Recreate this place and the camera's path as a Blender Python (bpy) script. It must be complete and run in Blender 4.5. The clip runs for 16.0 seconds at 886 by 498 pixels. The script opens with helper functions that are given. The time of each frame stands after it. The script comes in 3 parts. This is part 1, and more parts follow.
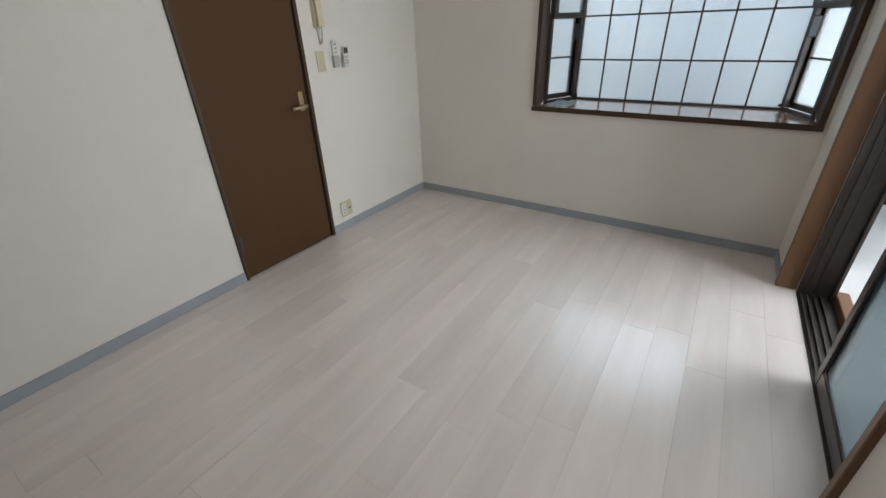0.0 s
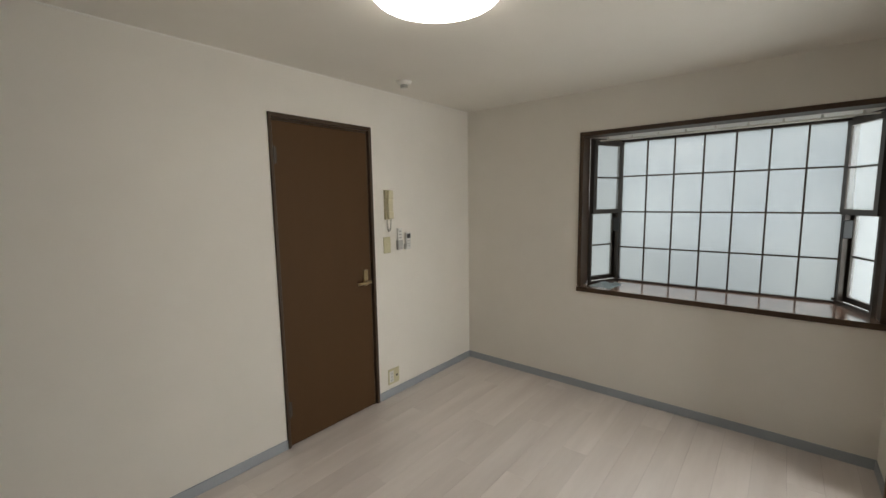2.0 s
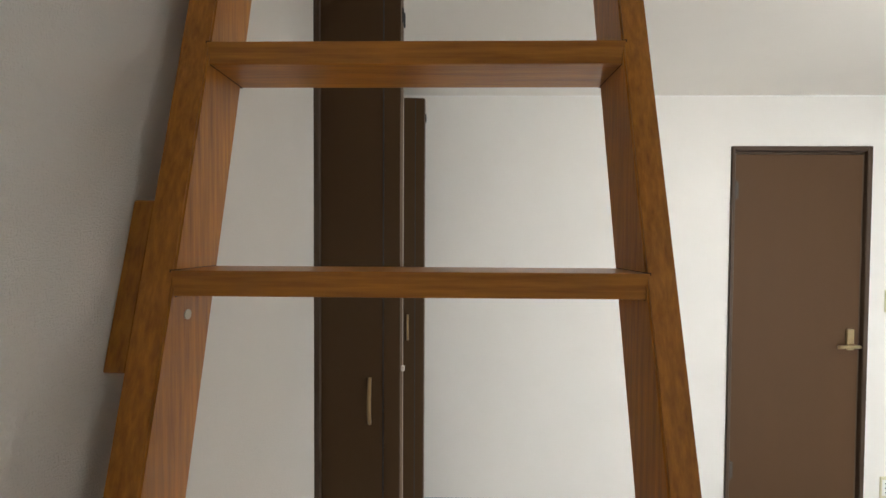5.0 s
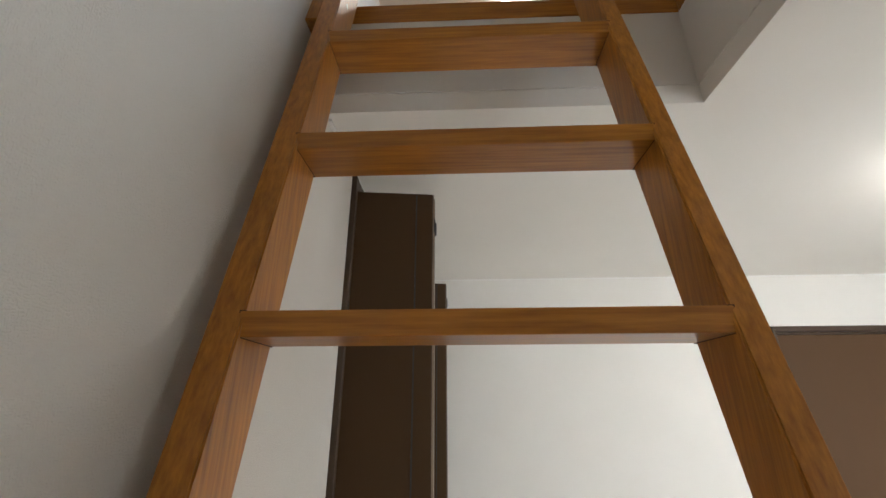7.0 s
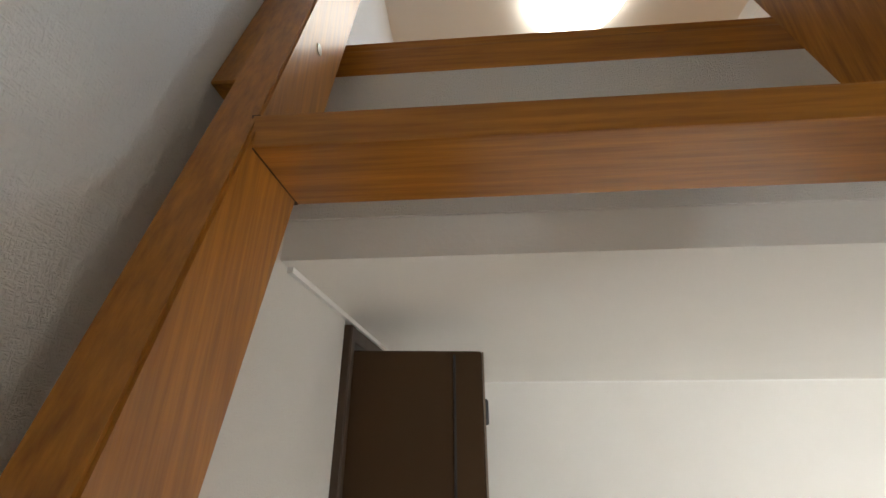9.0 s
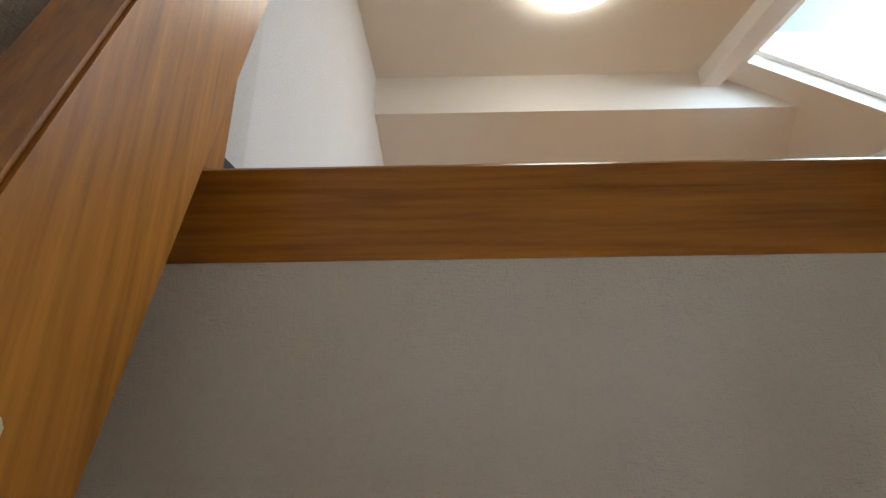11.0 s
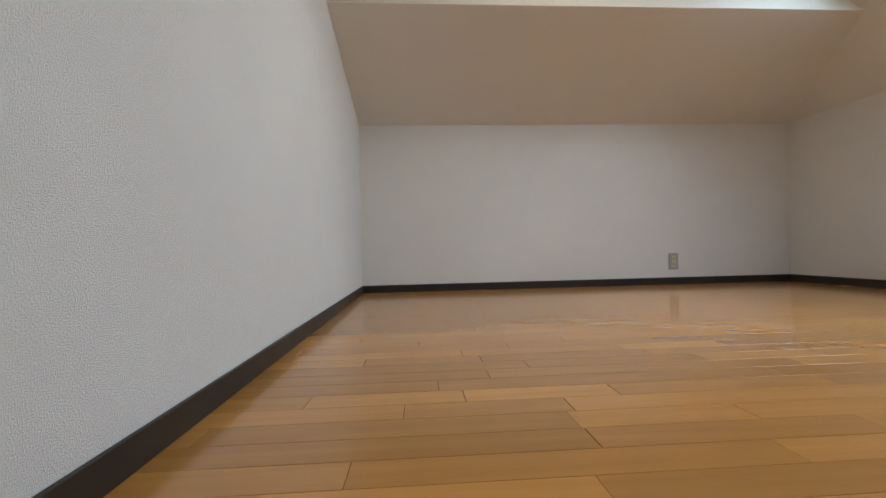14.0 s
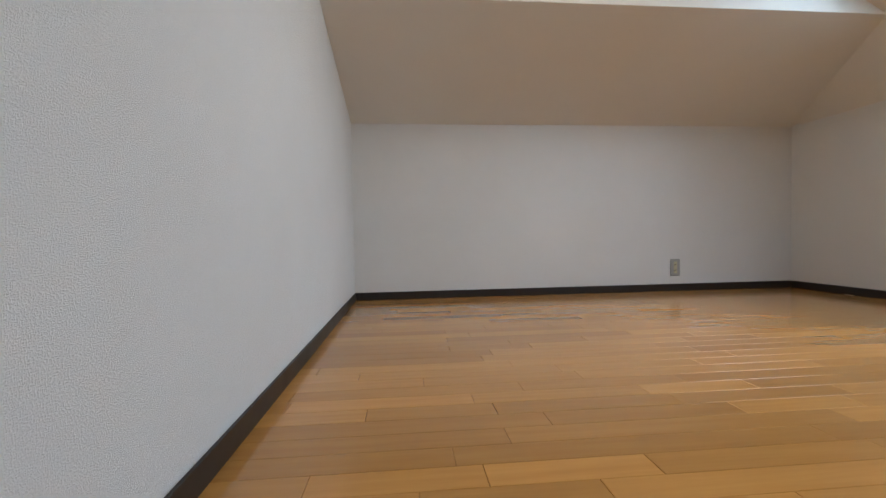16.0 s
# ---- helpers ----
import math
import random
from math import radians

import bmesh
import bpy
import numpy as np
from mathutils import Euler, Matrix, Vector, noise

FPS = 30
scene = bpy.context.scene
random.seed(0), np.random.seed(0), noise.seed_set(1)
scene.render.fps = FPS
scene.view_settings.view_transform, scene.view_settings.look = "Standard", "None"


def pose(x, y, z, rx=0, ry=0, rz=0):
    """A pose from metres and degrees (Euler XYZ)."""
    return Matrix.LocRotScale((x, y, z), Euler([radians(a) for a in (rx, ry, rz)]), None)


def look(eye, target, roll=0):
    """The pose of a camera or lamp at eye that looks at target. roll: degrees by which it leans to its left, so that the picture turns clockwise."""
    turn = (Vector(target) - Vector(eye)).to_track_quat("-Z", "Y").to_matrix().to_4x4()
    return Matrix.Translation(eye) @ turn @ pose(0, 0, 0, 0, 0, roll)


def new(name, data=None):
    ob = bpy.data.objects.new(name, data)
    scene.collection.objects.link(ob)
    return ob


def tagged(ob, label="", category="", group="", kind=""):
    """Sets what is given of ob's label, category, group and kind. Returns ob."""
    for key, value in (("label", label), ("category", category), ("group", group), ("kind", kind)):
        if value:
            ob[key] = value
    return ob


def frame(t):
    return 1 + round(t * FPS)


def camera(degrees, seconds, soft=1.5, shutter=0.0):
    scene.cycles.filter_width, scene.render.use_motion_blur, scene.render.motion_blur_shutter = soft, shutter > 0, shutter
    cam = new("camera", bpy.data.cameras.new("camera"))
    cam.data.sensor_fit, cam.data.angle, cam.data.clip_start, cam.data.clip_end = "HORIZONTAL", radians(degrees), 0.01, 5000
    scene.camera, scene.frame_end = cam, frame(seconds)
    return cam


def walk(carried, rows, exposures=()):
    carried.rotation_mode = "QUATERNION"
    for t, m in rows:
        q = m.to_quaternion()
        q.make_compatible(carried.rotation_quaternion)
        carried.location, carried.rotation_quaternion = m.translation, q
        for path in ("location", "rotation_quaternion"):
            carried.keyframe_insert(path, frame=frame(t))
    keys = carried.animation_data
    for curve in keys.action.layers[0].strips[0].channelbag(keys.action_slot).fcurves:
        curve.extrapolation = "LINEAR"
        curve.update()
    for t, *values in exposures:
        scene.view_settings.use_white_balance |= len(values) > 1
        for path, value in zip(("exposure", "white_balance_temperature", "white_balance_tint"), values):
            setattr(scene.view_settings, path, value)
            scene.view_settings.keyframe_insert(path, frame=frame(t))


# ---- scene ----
cam = camera(94.3, 16.0)
PATH = [
    (0, (-3.007, -2.217, 1.340), (-1.545, -1.237, 0.391), -2.0),
    (0.5, (-3.054, -2.215, 1.433), (-1.469, -1.194, 0.767), -1.7),
    (1, (-3.068, -2.234, 1.487), (-1.424, -1.177, 1.063), -1.6),
    (1.5, (-3.066, -2.255, 1.486), (-1.438, -1.126, 1.208), -1.2),
    (2, (-3.083, -2.245, 1.496), (-1.554, -0.978, 1.259), -0.9),
    (2.5, (-3.130, -2.237, 1.501), (-1.803, -0.762, 1.249), -0.6),
    (3, (-3.179, -2.227, 1.485), (-2.127, -0.546, 1.219), -0.6),
    (3.5, (-3.229, -2.230, 1.492), (-2.520, -0.381, 1.214), -0.7),
    (4, (-3.299, -2.253, 1.486), (-2.931, -0.305, 1.221), -0.7),
    (4.5, (-3.363, -2.255, 1.486), (-3.250, -0.269, 1.281), -0.4),
    (5, (-3.396, -2.249, 1.491), (-3.431, -0.250, 1.445), 0.3),
    (5.2, (-3.402, -2.249, 1.510), (-3.463, -0.251, 1.569), 0.6),
    (7.3, (-3.475, -2.116, 1.705), (-3.546, -0.264, 2.455), -0.2),
    (7.5, (-3.481, -2.047, 1.760), (-3.561, -0.204, 2.530), 0.1),
    (8, (-3.514, -1.943, 1.914), (-3.625, -0.102, 2.687), 0.2),
    (8.5, (-3.533, -1.877, 1.994), (-3.671, -0.041, 2.775), -0.1),
    (9, (-3.549, -1.814, 2.097), (-3.686, 0.016, 2.893), -0.1),
    (9.5, (-3.574, -1.816, 2.203), (-3.703, 0.037, 2.945), 0.0),
    (10, (-3.576, -1.808, 2.243), (-3.674, 0.056, 2.960), -0.5),
    (10.2, (-3.572, -1.776, 2.278), (-3.645, 0.094, 2.985), -0.8),
    (12.3, (-3.559, -1.541, 2.731), (-3.465, 0.435, 3.025), -0.7),
    (12.5, (-3.568, -1.531, 2.745), (-3.442, 0.449, 2.995), -1.0),
    (13, (-3.594, -1.494, 2.762), (-3.454, 0.495, 2.918), -0.9),
    (13.5, (-3.588, -1.397, 2.814), (-3.454, 0.597, 2.880), -1.1),
    (14, (-3.604, -1.353, 2.896), (-3.481, 0.643, 2.901), -1.3),
    (14.5, (-3.632, -1.321, 2.920), (-3.503, 0.675, 2.934), -1.2),
    (15, (-3.672, -1.254, 2.983), (-3.590, 0.743, 2.905), -1.4),
    (15.5, (-3.647, -1.231, 3.011), (-3.550, 0.766, 2.959), -1.3),
    (16, (-3.647, -1.231, 3.015), (-3.470, 0.761, 2.960), -1.0),
]
EXPOSURES = [(0, -0.35, 6200, 10), (0.5, -0.45, 6300, 10), (1, -0.5, 6700, 10), (1.5, -0.5, 6900, 10), (2.5, -0.6, 7000, 10), (3.5, -0.2, 6800, 10),
             (4.2, 0.3, 6600, 10), (5, 0.65, 6300, 10), (7.3, 0.75, 6200, 10), (10.2, 1.0, 6500, 10), (12.3, 0.9, 6350, 10), (14, 0.65, 6300, 10), (16, 0.65, 6100, 10)]
walk(cam, [(t, look(eye, target, roll)) for t, eye, target, roll in PATH], EXPOSURES)

# ---- world and large lights ----
world = bpy.data.worlds.new("overcast_sky")
scene.world = world
world.use_nodes = True
wn = world.node_tree
sky = wn.nodes.new("ShaderNodeTexSky")
sky.sky_type = "NISHITA"
sky.sun_disc = False
sky.sun_elevation, sky.sun_rotation = radians(50), radians(120)
wn.links.new(sky.outputs[0], wn.nodes["Background"].inputs[0])
wn.nodes["Background"].inputs[1].default_value = 0.1
sun_data = bpy.data.lights.new("sun", "SUN")
sun_data.energy, sun_data.angle, sun_data.color = 0.5, radians(15), (1, 0.96, 0.9)
sun = new("sun", sun_data)
sun.matrix_world = look((6, -6, 12), (0, -1, 2))

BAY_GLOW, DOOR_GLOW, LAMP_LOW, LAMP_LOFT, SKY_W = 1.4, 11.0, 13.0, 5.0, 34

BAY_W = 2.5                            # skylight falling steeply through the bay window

# ---- materials ----
def node(nt, kind, **vals):
    n = nt.nodes.new(kind)
    for k, v in vals.items():
        n.inputs[k].default_value = v
    return n


def material(name, c1, c2=None, rough=0.6, metal=0.0, scale=(8, 8, 8), bump=0.0, bump_scale=(300, 300, 300), bump_dist=0.001,
             spec=0.5, rand=0.0, big=0.0, coat=0.0, weave=0.0):
    """Two colours mixed by stretched noise, a slow second variation, a random tone per object, and fine relief."""
    m = bpy.data.materials.new(name)
    m.use_nodes = True
    nt = m.node_tree
    b = nt.nodes["Principled BSDF"]
    b.inputs["Roughness"].default_value, b.inputs["Metallic"].default_value = rough, metal
    b.inputs["Specular IOR Level"].default_value = spec
    b.inputs["Coat Weight"].default_value = coat
    b.inputs["Coat Roughness"].default_value = 0.15
    tc = nt.nodes.new("ShaderNodeTexCoord")
    info = nt.nodes.new("ShaderNodeObjectInfo")
    shift = nt.nodes.new("ShaderNodeVectorMath")
    shift.operation = "MULTIPLY_ADD"
    nt.links.new(info.outputs["Random"], shift.inputs[0])
    shift.inputs[1].default_value = (37, 53, 29) if rand else (0, 0, 0)
    nt.links.new(tc.outputs["Object"], shift.inputs[2])

    def noise_at(sc, detail=4.0, r=0.6):
        mp = nt.nodes.new("ShaderNodeMapping")
        mp.inputs["Scale"].default_value = sc
        nt.links.new(shift.outputs[0], mp.inputs[0])
        n = node(nt, "ShaderNodeTexNoise", Scale=1.0, Detail=detail, Roughness=r)
        nt.links.new(mp.outputs[0], n.inputs["Vector"])
        return n

    c2 = c2 or tuple(v * 0.9 for v in c1)
    n1 = noise_at(scale)
    ramp = nt.nodes.new("ShaderNodeValToRGB")
    ramp.color_ramp.elements[0].position, ramp.color_ramp.elements[1].position = 0.22, 0.78
    ramp.color_ramp.elements[0].color, ramp.color_ramp.elements[1].color = (*c2, 1), (*c1, 1)
    nt.links.new(n1.outputs["Fac"], ramp.inputs[0])
    hsv = nt.nodes.new("ShaderNodeHueSaturation")
    nt.links.new(ramp.outputs[0], hsv.inputs["Color"])
    n2 = noise_at((1.1, 1.1, 1.1), 3.0)
    mr = node(nt, "ShaderNodeMapRange")
    mr.inputs[3].default_value, mr.inputs[4].default_value = 1 - big, 1 + big
    nt.links.new(n2.outputs["Fac"], mr.inputs[0])
    mul = nt.nodes.new("ShaderNodeMath")
    mul.operation = "MULTIPLY"
    nt.links.new(mr.outputs[0], mul.inputs[0])
    mr2 = node(nt, "ShaderNodeMapRange")
    mr2.inputs[3].default_value, mr2.inputs[4].default_value = 1 - rand, 1 + rand
    nt.links.new(info.outputs["Random"], mr2.inputs[0])
    nt.links.new(mr2.outputs[0], mul.inputs[1])
    nt.links.new(mul.outputs[0], hsv.inputs["Value"])
    nt.links.new(hsv.outputs[0], b.inputs["Base Color"])
    rr = node(nt, "ShaderNodeMapRange")
    rr.inputs[3].default_value, rr.inputs[4].default_value = rough * 0.85, min(1, rough * 1.2)
    nt.links.new(n1.outputs["Fac"], rr.inputs[0])
    nt.links.new(rr.outputs[0], b.inputs["Roughness"])
    if weave:
        warp, weft = noise_at((600, 600, 170), 3.0), noise_at((190, 190, 700), 3.0)
        top = nt.nodes.new("ShaderNodeMath")
        top.operation = "MAXIMUM"
        nt.links.new(warp.outputs["Fac"], top.inputs[0])
        nt.links.new(weft.outputs["Fac"], top.inputs[1])
        bp = node(nt, "ShaderNodeBump", Strength=weave, Distance=bump_dist)
        nt.links.new(top.outputs[0], bp.inputs["Height"])
        nt.links.new(bp.outputs[0], b.inputs["Normal"])
    elif bump:
        nb = noise_at(bump_scale, 3.0, 0.55)
        bp = node(nt, "ShaderNodeBump", Strength=bump, Distance=bump_dist)
        nt.links.new(nb.outputs["Fac"], bp.inputs["Height"])
        nt.links.new(bp.outputs[0], b.inputs["Normal"])
    return m


def glow(name, c, strength, c2=None):
    m = bpy.data.materials.new(name)
    m.use_nodes = True
    nt = m.node_tree
    nt.nodes.remove(nt.nodes["Principled BSDF"])
    e = node(nt, "ShaderNodeEmission", Strength=strength, Color=(*c, 1))
    if c2:
        tc = nt.nodes.new("ShaderNodeTexCoord")
        n = node(nt, "ShaderNodeTexNoise", Scale=1.6, Detail=2.0)
        nt.links.new(tc.outputs["Object"], n.inputs["Vector"])
        r = nt.nodes.new("ShaderNodeValToRGB")
        r.color_ramp.elements[0].position, r.color_ramp.elements[1].position = 0.35, 0.65
        r.color_ramp.elements[0].color, r.color_ramp.elements[1].color = (*c2, 1), (*c, 1)
        nt.links.new(n.outputs["Fac"], r.inputs[0])
        nt.links.new(r.outputs[0], e.inputs["Color"])
    nt.links.new(e.outputs[0], nt.nodes["Material Output"].inputs[0])
    return m


def frosted(name, c, clear=0.6, gloss=0.08, diffuse=0.25):
    m = bpy.data.materials.new(name)
    m.use_nodes = True
    nt = m.node_tree
    nt.nodes.remove(nt.nodes["Principled BSDF"])
    tr = node(nt, "ShaderNodeBsdfTransparent", Color=(*c, 1))
    tl = node(nt, "ShaderNodeBsdfTranslucent", Color=(*c, 1))
    gl = node(nt, "ShaderNodeBsdfAnisotropic", Roughness=0.25)
    m1, m2 = node(nt, "ShaderNodeMixShader", Fac=diffuse), node(nt, "ShaderNodeMixShader", Fac=gloss)
    nt.links.new(tr.outputs[0], m1.inputs[1])
    nt.links.new(tl.outputs[0], m1.inputs[2])
    nt.links.new(m1.outputs[0], m2.inputs[1])
    nt.links.new(gl.outputs[0], m2.inputs[2])
    nt.links.new(m2.outputs[0], nt.nodes["Material Output"].inputs[0])
    return m


M_WALL = material("wallpaper", (0.79, 0.752, 0.685), (0.755, 0.717, 0.65), rough=0.85, scale=(3, 3, 3), weave=0.85, bump_dist=0.004, spec=0.25, big=0.05)
M_LOFTWALL = material("loft_wallpaper", (0.82, 0.80, 0.76), (0.79, 0.765, 0.72), rough=0.85, scale=(3, 3, 3), weave=0.85, bump_dist=0.004, spec=0.25, big=0.04)
M_CEIL = material("ceiling_paper", (0.80, 0.765, 0.70), (0.77, 0.735, 0.665), rough=0.9, scale=(2, 2, 2), bump=0.3,
                  bump_scale=(200, 200, 200), bump_dist=0.001, spec=0.2, big=0.04)
M_WHITE = material("white_paint", (0.82, 0.80, 0.75), (0.79, 0.765, 0.71), rough=0.6, scale=(5, 5, 5), spec=0.3, big=0.03)
M_DOOR = material("door_laminate", (0.086, 0.046, 0.0215), (0.079, 0.042, 0.0195), rough=0.55, spec=0.12, scale=(9, 9, 1.2), bump=0.06,
                  bump_scale=(400, 400, 30), bump_dist=0.0006, big=0.06)
M_TRIM = material("dark_trim", (0.066, 0.041, 0.025), (0.055, 0.034, 0.02), spec=0.25, rough=0.42, scale=(30, 30, 4), big=0.08)
M_BRONZE = material("bronze_aluminium", (0.065, 0.052, 0.043), (0.055, 0.044, 0.036), rough=0.35, metal=0.4, scale=(12, 12, 12), big=0.1)
M_LADDER = material("varnished_wood", (0.51, 0.208, 0.026), (0.21, 0.07, 0.008), rough=0.34, scale=(150, 150, 8), bump=0.35,
                    bump_scale=(420, 420, 40), bump_dist=0.0006, rand=0.08, big=0.12, coat=0.12, spec=0.35)
M_RUNG = material("varnished_wood_rung", (0.51, 0.208, 0.026), (0.22, 0.074, 0.008), rough=0.34, scale=(8, 150, 150), bump=0.35,
                  bump_scale=(40, 420, 420), bump_dist=0.0006, rand=0.08, big=0.12, coat=0.12, spec=0.35)
M_JOINT = material("dark_joint", (0.06, 0.022, 0.006), rough=0.7)
M_FILM = material("pale_film", (0.66, 0.76, 0.80), (0.56, 0.68, 0.74), rough=0.15, scale=(30, 30, 30), big=0.05)
M_CASING = material("casing_wood", (0.155, 0.074, 0.03), (0.135, 0.063, 0.025), rough=0.4, scale=(40, 40, 3), bump=0.15,
                    bump_scale=(400, 400, 30), bump_dist=0.0005, big=0.08)
M_SILL = material("sill_wood", (0.46, 0.28, 0.21), (0.40, 0.23, 0.165), rough=0.1, scale=(30, 4, 30), big=0.08, coat=1.0)
M_SILL.node_tree.nodes["Principled BSDF"].inputs["Coat IOR"].default_value = 2.1
M_BASE = material("grey_baseboard", (0.33, 0.35, 0.375), (0.30, 0.32, 0.345), rough=0.5, scale=(6, 6, 6), big=0.06)
M_BASEDARK = material("dark_baseboard", (0.02, 0.016, 0.014), (0.026, 0.021, 0.018), rough=0.4, scale=(10, 10, 10), big=0.1)
M_FLOOR = material("pale_vinyl_plank", (0.72, 0.655, 0.61), (0.57, 0.508, 0.468), rough=0.2, spec=0.75, coat=0.25, scale=(0.9, 6, 8), bump=0.08,
                   bump_scale=(12, 260, 100), bump_dist=0.0004, rand=0.03, big=0.05)
M_FLOORGAP = material("floor_joint", (0.60, 0.54, 0.50), rough=0.7)
M_OAK = material("honey_floorboard", (0.53, 0.255, 0.064), (0.44, 0.2, 0.045), rough=0.16, scale=(3, 45, 20), bump=0.012,
                 bump_scale=(20, 380, 100), bump_dist=0.0005, rand=0.17, big=0.08, coat=0.3)
M_OAKGAP = material("board_joint", (0.07, 0.035, 0.014), rough=0.7)
M_CREAM = material("aged_cream_plastic", (0.60, 0.54, 0.36), (0.56, 0.50, 0.33), rough=0.4, scale=(20, 20, 20), big=0.06)
M_PLATE = material("plate_plastic", (0.58, 0.53, 0.34), (0.54, 0.49, 0.31), rough=0.4, scale=(20, 20, 20), big=0.04)
M_REMOTE = material("pale_remote_plastic", (0.68, 0.67, 0.63), (0.64, 0.63, 0.59), rough=0.4, scale=(20, 20, 20), big=0.04)
M_HOLDER = material("grey_holder_plastic", (0.42, 0.41, 0.38), rough=0.45)
M_DARK = material("dark_plastic", (0.02, 0.02, 0.022), rough=0.3)
M_CORD = material("coiled_cord", (0.45, 0.42, 0.36), rough=0.5)
M_BRASS = material("aged_brass", (0.50, 0.39, 0.22), (0.42, 0.32, 0.17), rough=0.3, metal=0.85, scale=(60, 60, 60))
M_HANDLE = material("antique_pull", (0.42, 0.30, 0.15), (0.34, 0.23, 0.11), rough=0.32, metal=0.7, scale=(60, 60, 60))
M_CLOSET = material("closet_laminate", (0.062, 0.034, 0.0155), (0.056, 0.031, 0.014), rough=0.5, spec=0.12, scale=(9, 9, 1.2), bump=0.06,
                    bump_scale=(400, 400, 30), bump_dist=0.0005, big=0.08)
# paler than the leaf: the light on its edge is put into this colour
M_EDGE = material("closet_edge_lit", (0.27, 0.21, 0.15), (0.23, 0.175, 0.125), rough=0.4, scale=(30, 30, 2))
M_BALCONY = material("balcony_coating", (0.42, 0.42, 0.41), (0.36, 0.36, 0.35), rough=0.8, scale=(6, 6, 6), big=0.1)
M_GLASS = frosted("frosted_glass", (0.86, 0.90, 0.92))
M_DOORGLASS = frosted("door_glass", (0.36, 0.42, 0.43), gloss=0.12)
M_CLEAR = frosted("skylight_glass", (0.93, 0.96, 0.98), gloss=0.04, diffuse=0.1)
M_LAMP = glow("lamp_diffuser", (1.0, 0.975, 0.94), LAMP_LOW)
M_LAMP2 = glow("loft_lamp_diffuser", (1.0, 0.94, 0.84), LAMP_LOFT)
# emission stands in for daylight on the neighbouring wall
M_BAYSKY = glow("bay_backdrop_glow", (0.70, 0.74, 0.75), BAY_GLOW, (0.54, 0.58, 0.61))
M_SIDE = glow("side_haze", (0.86, 0.88, 0.86), 1.35)
M_OUT = glow("bright_outdoors", (0.93, 0.97, 1.0), DOOR_GLOW)


# ---- building helpers ----
def box(bm, x0, x1, y0, y1, z0, z1, bevel=0.0, m=None, segs=1):
    vs = [bm.verts.new((x, y, z)) for z in (z0, z1) for y in (y0, y1) for x in (x0, x1)]
    idx = ((0, 2, 3, 1), (4, 5, 7, 6), (0, 1, 5, 4), (2, 6, 7, 3), (0, 4, 6, 2), (1, 3, 7, 5))
    fs = [bm.faces.new([vs[i] for i in f]) for f in idx]
    if m:
        bmesh.ops.transform(bm, matrix=m, verts=vs)
    if bevel:
        es = list({e for f in fs for e in f.edges})
        bmesh.ops.bevel(bm, geom=es, offset=bevel, segments=segs, affect="EDGES", profile=0.7)
    return bm


def prism(bm, pts, axis, a, b):
    """A solid from a polygon of (u, v) pairs drawn out along an axis: x gives (y, z), y gives (x, z), z gives (x, y)."""
    put = {"x": lambda u, v, w: (w, u, v), "y": lambda u, v, w: (u, w, v), "z": lambda u, v, w: (u, v, w)}[axis]
    lo, hi = [bm.verts.new(put(u, v, a)) for u, v in pts], [bm.verts.new(put(u, v, b)) for u, v in pts]
    n = len(pts)
    bm.faces.new(lo), bm.faces.new(hi)
    for i in range(n):
        bm.faces.new((lo[i], lo[(i + 1) % n], hi[(i + 1) % n], hi[i]))
    bmesh.ops.recalc_face_normals(bm, faces=bm.faces)
    return bm


def disc(bm, x, y, rings, segments=48):
    """A turned shape about the vertical: rings of (radius, z)."""
    loops = []
    for r, z in rings:
        loops.append([bm.verts.new((x + r * math.cos(2 * math.pi * i / segments), y + r * math.sin(2 * math.pi * i / segments), z))
                      for i in range(segments)])
    for p, q in zip(loops, loops[1:]):
        for i in range(segments):
            bm.faces.new((p[i], p[(i + 1) % segments], q[(i + 1) % segments], q[i]))
    bm.faces.new(loops[0]), bm.faces.new(loops[-1])
    bmesh.ops.recalc_face_normals(bm, faces=bm.faces)
    return bm


def tube(bm, pts, r, segments=10):
    """A round bar through points."""
    loops = []
    for i, p in enumerate(pts):
        a, b = Vector(pts[max(i - 1, 0)]), Vector(pts[min(i + 1, len(pts) - 1)])
        d = (b - a).normalized()
        s = d.orthogonal().normalized() if not loops else (side - d * side.dot(d)).normalized()
        side, up = s, d.cross(s)
        loops.append([bm.verts.new(Vector(p) + r * (math.cos(k) * s + math.sin(k) * up))
                      for k in (2 * math.pi * j / segments for j in range(segments))])
    for p, q in zip(loops, loops[1:]):
        for i in range(segments):
            bm.faces.new((p[i], p[(i + 1) % segments], q[(i + 1) % segments], q[i]))
    bm.faces.new(loops[0]), bm.faces.new(loops[-1])
    bmesh.ops.recalc_face_normals(bm, faces=bm.faces)
    return bm


def mesh_of(name, bm, mat, smooth=False):
    me = bpy.data.meshes.new(name)
    bm.to_mesh(me)
    bm.free()
    me.materials.append(mat)
    if smooth:
        for p in me.polygons:
            p.use_smooth = True
    return me


def part(name, bm, mat, parent, label="", smooth=False):
    ob = new(name, mesh_of(name, bm, mat, smooth))
    ob.parent = parent
    if parent.parent is None:
        ob.matrix_parent_inverse = parent.matrix_basis.inverted()
    return tagged(ob, label) if label else ob


def thing(name, at, label, category, group="", kind=""):
    ob = new(name)
    ob.empty_display_size = 0.05
    ob.matrix_basis = Matrix.Translation(at)
    return tagged(ob, label, category, group, kind)


def structure(name, bm, mat, label, category):
    return tagged(new(name, mesh_of(name, bm, mat)), label, category, kind="structure")


def B(*args, **kw):
    return box(bmesh.new(), *args, **kw)


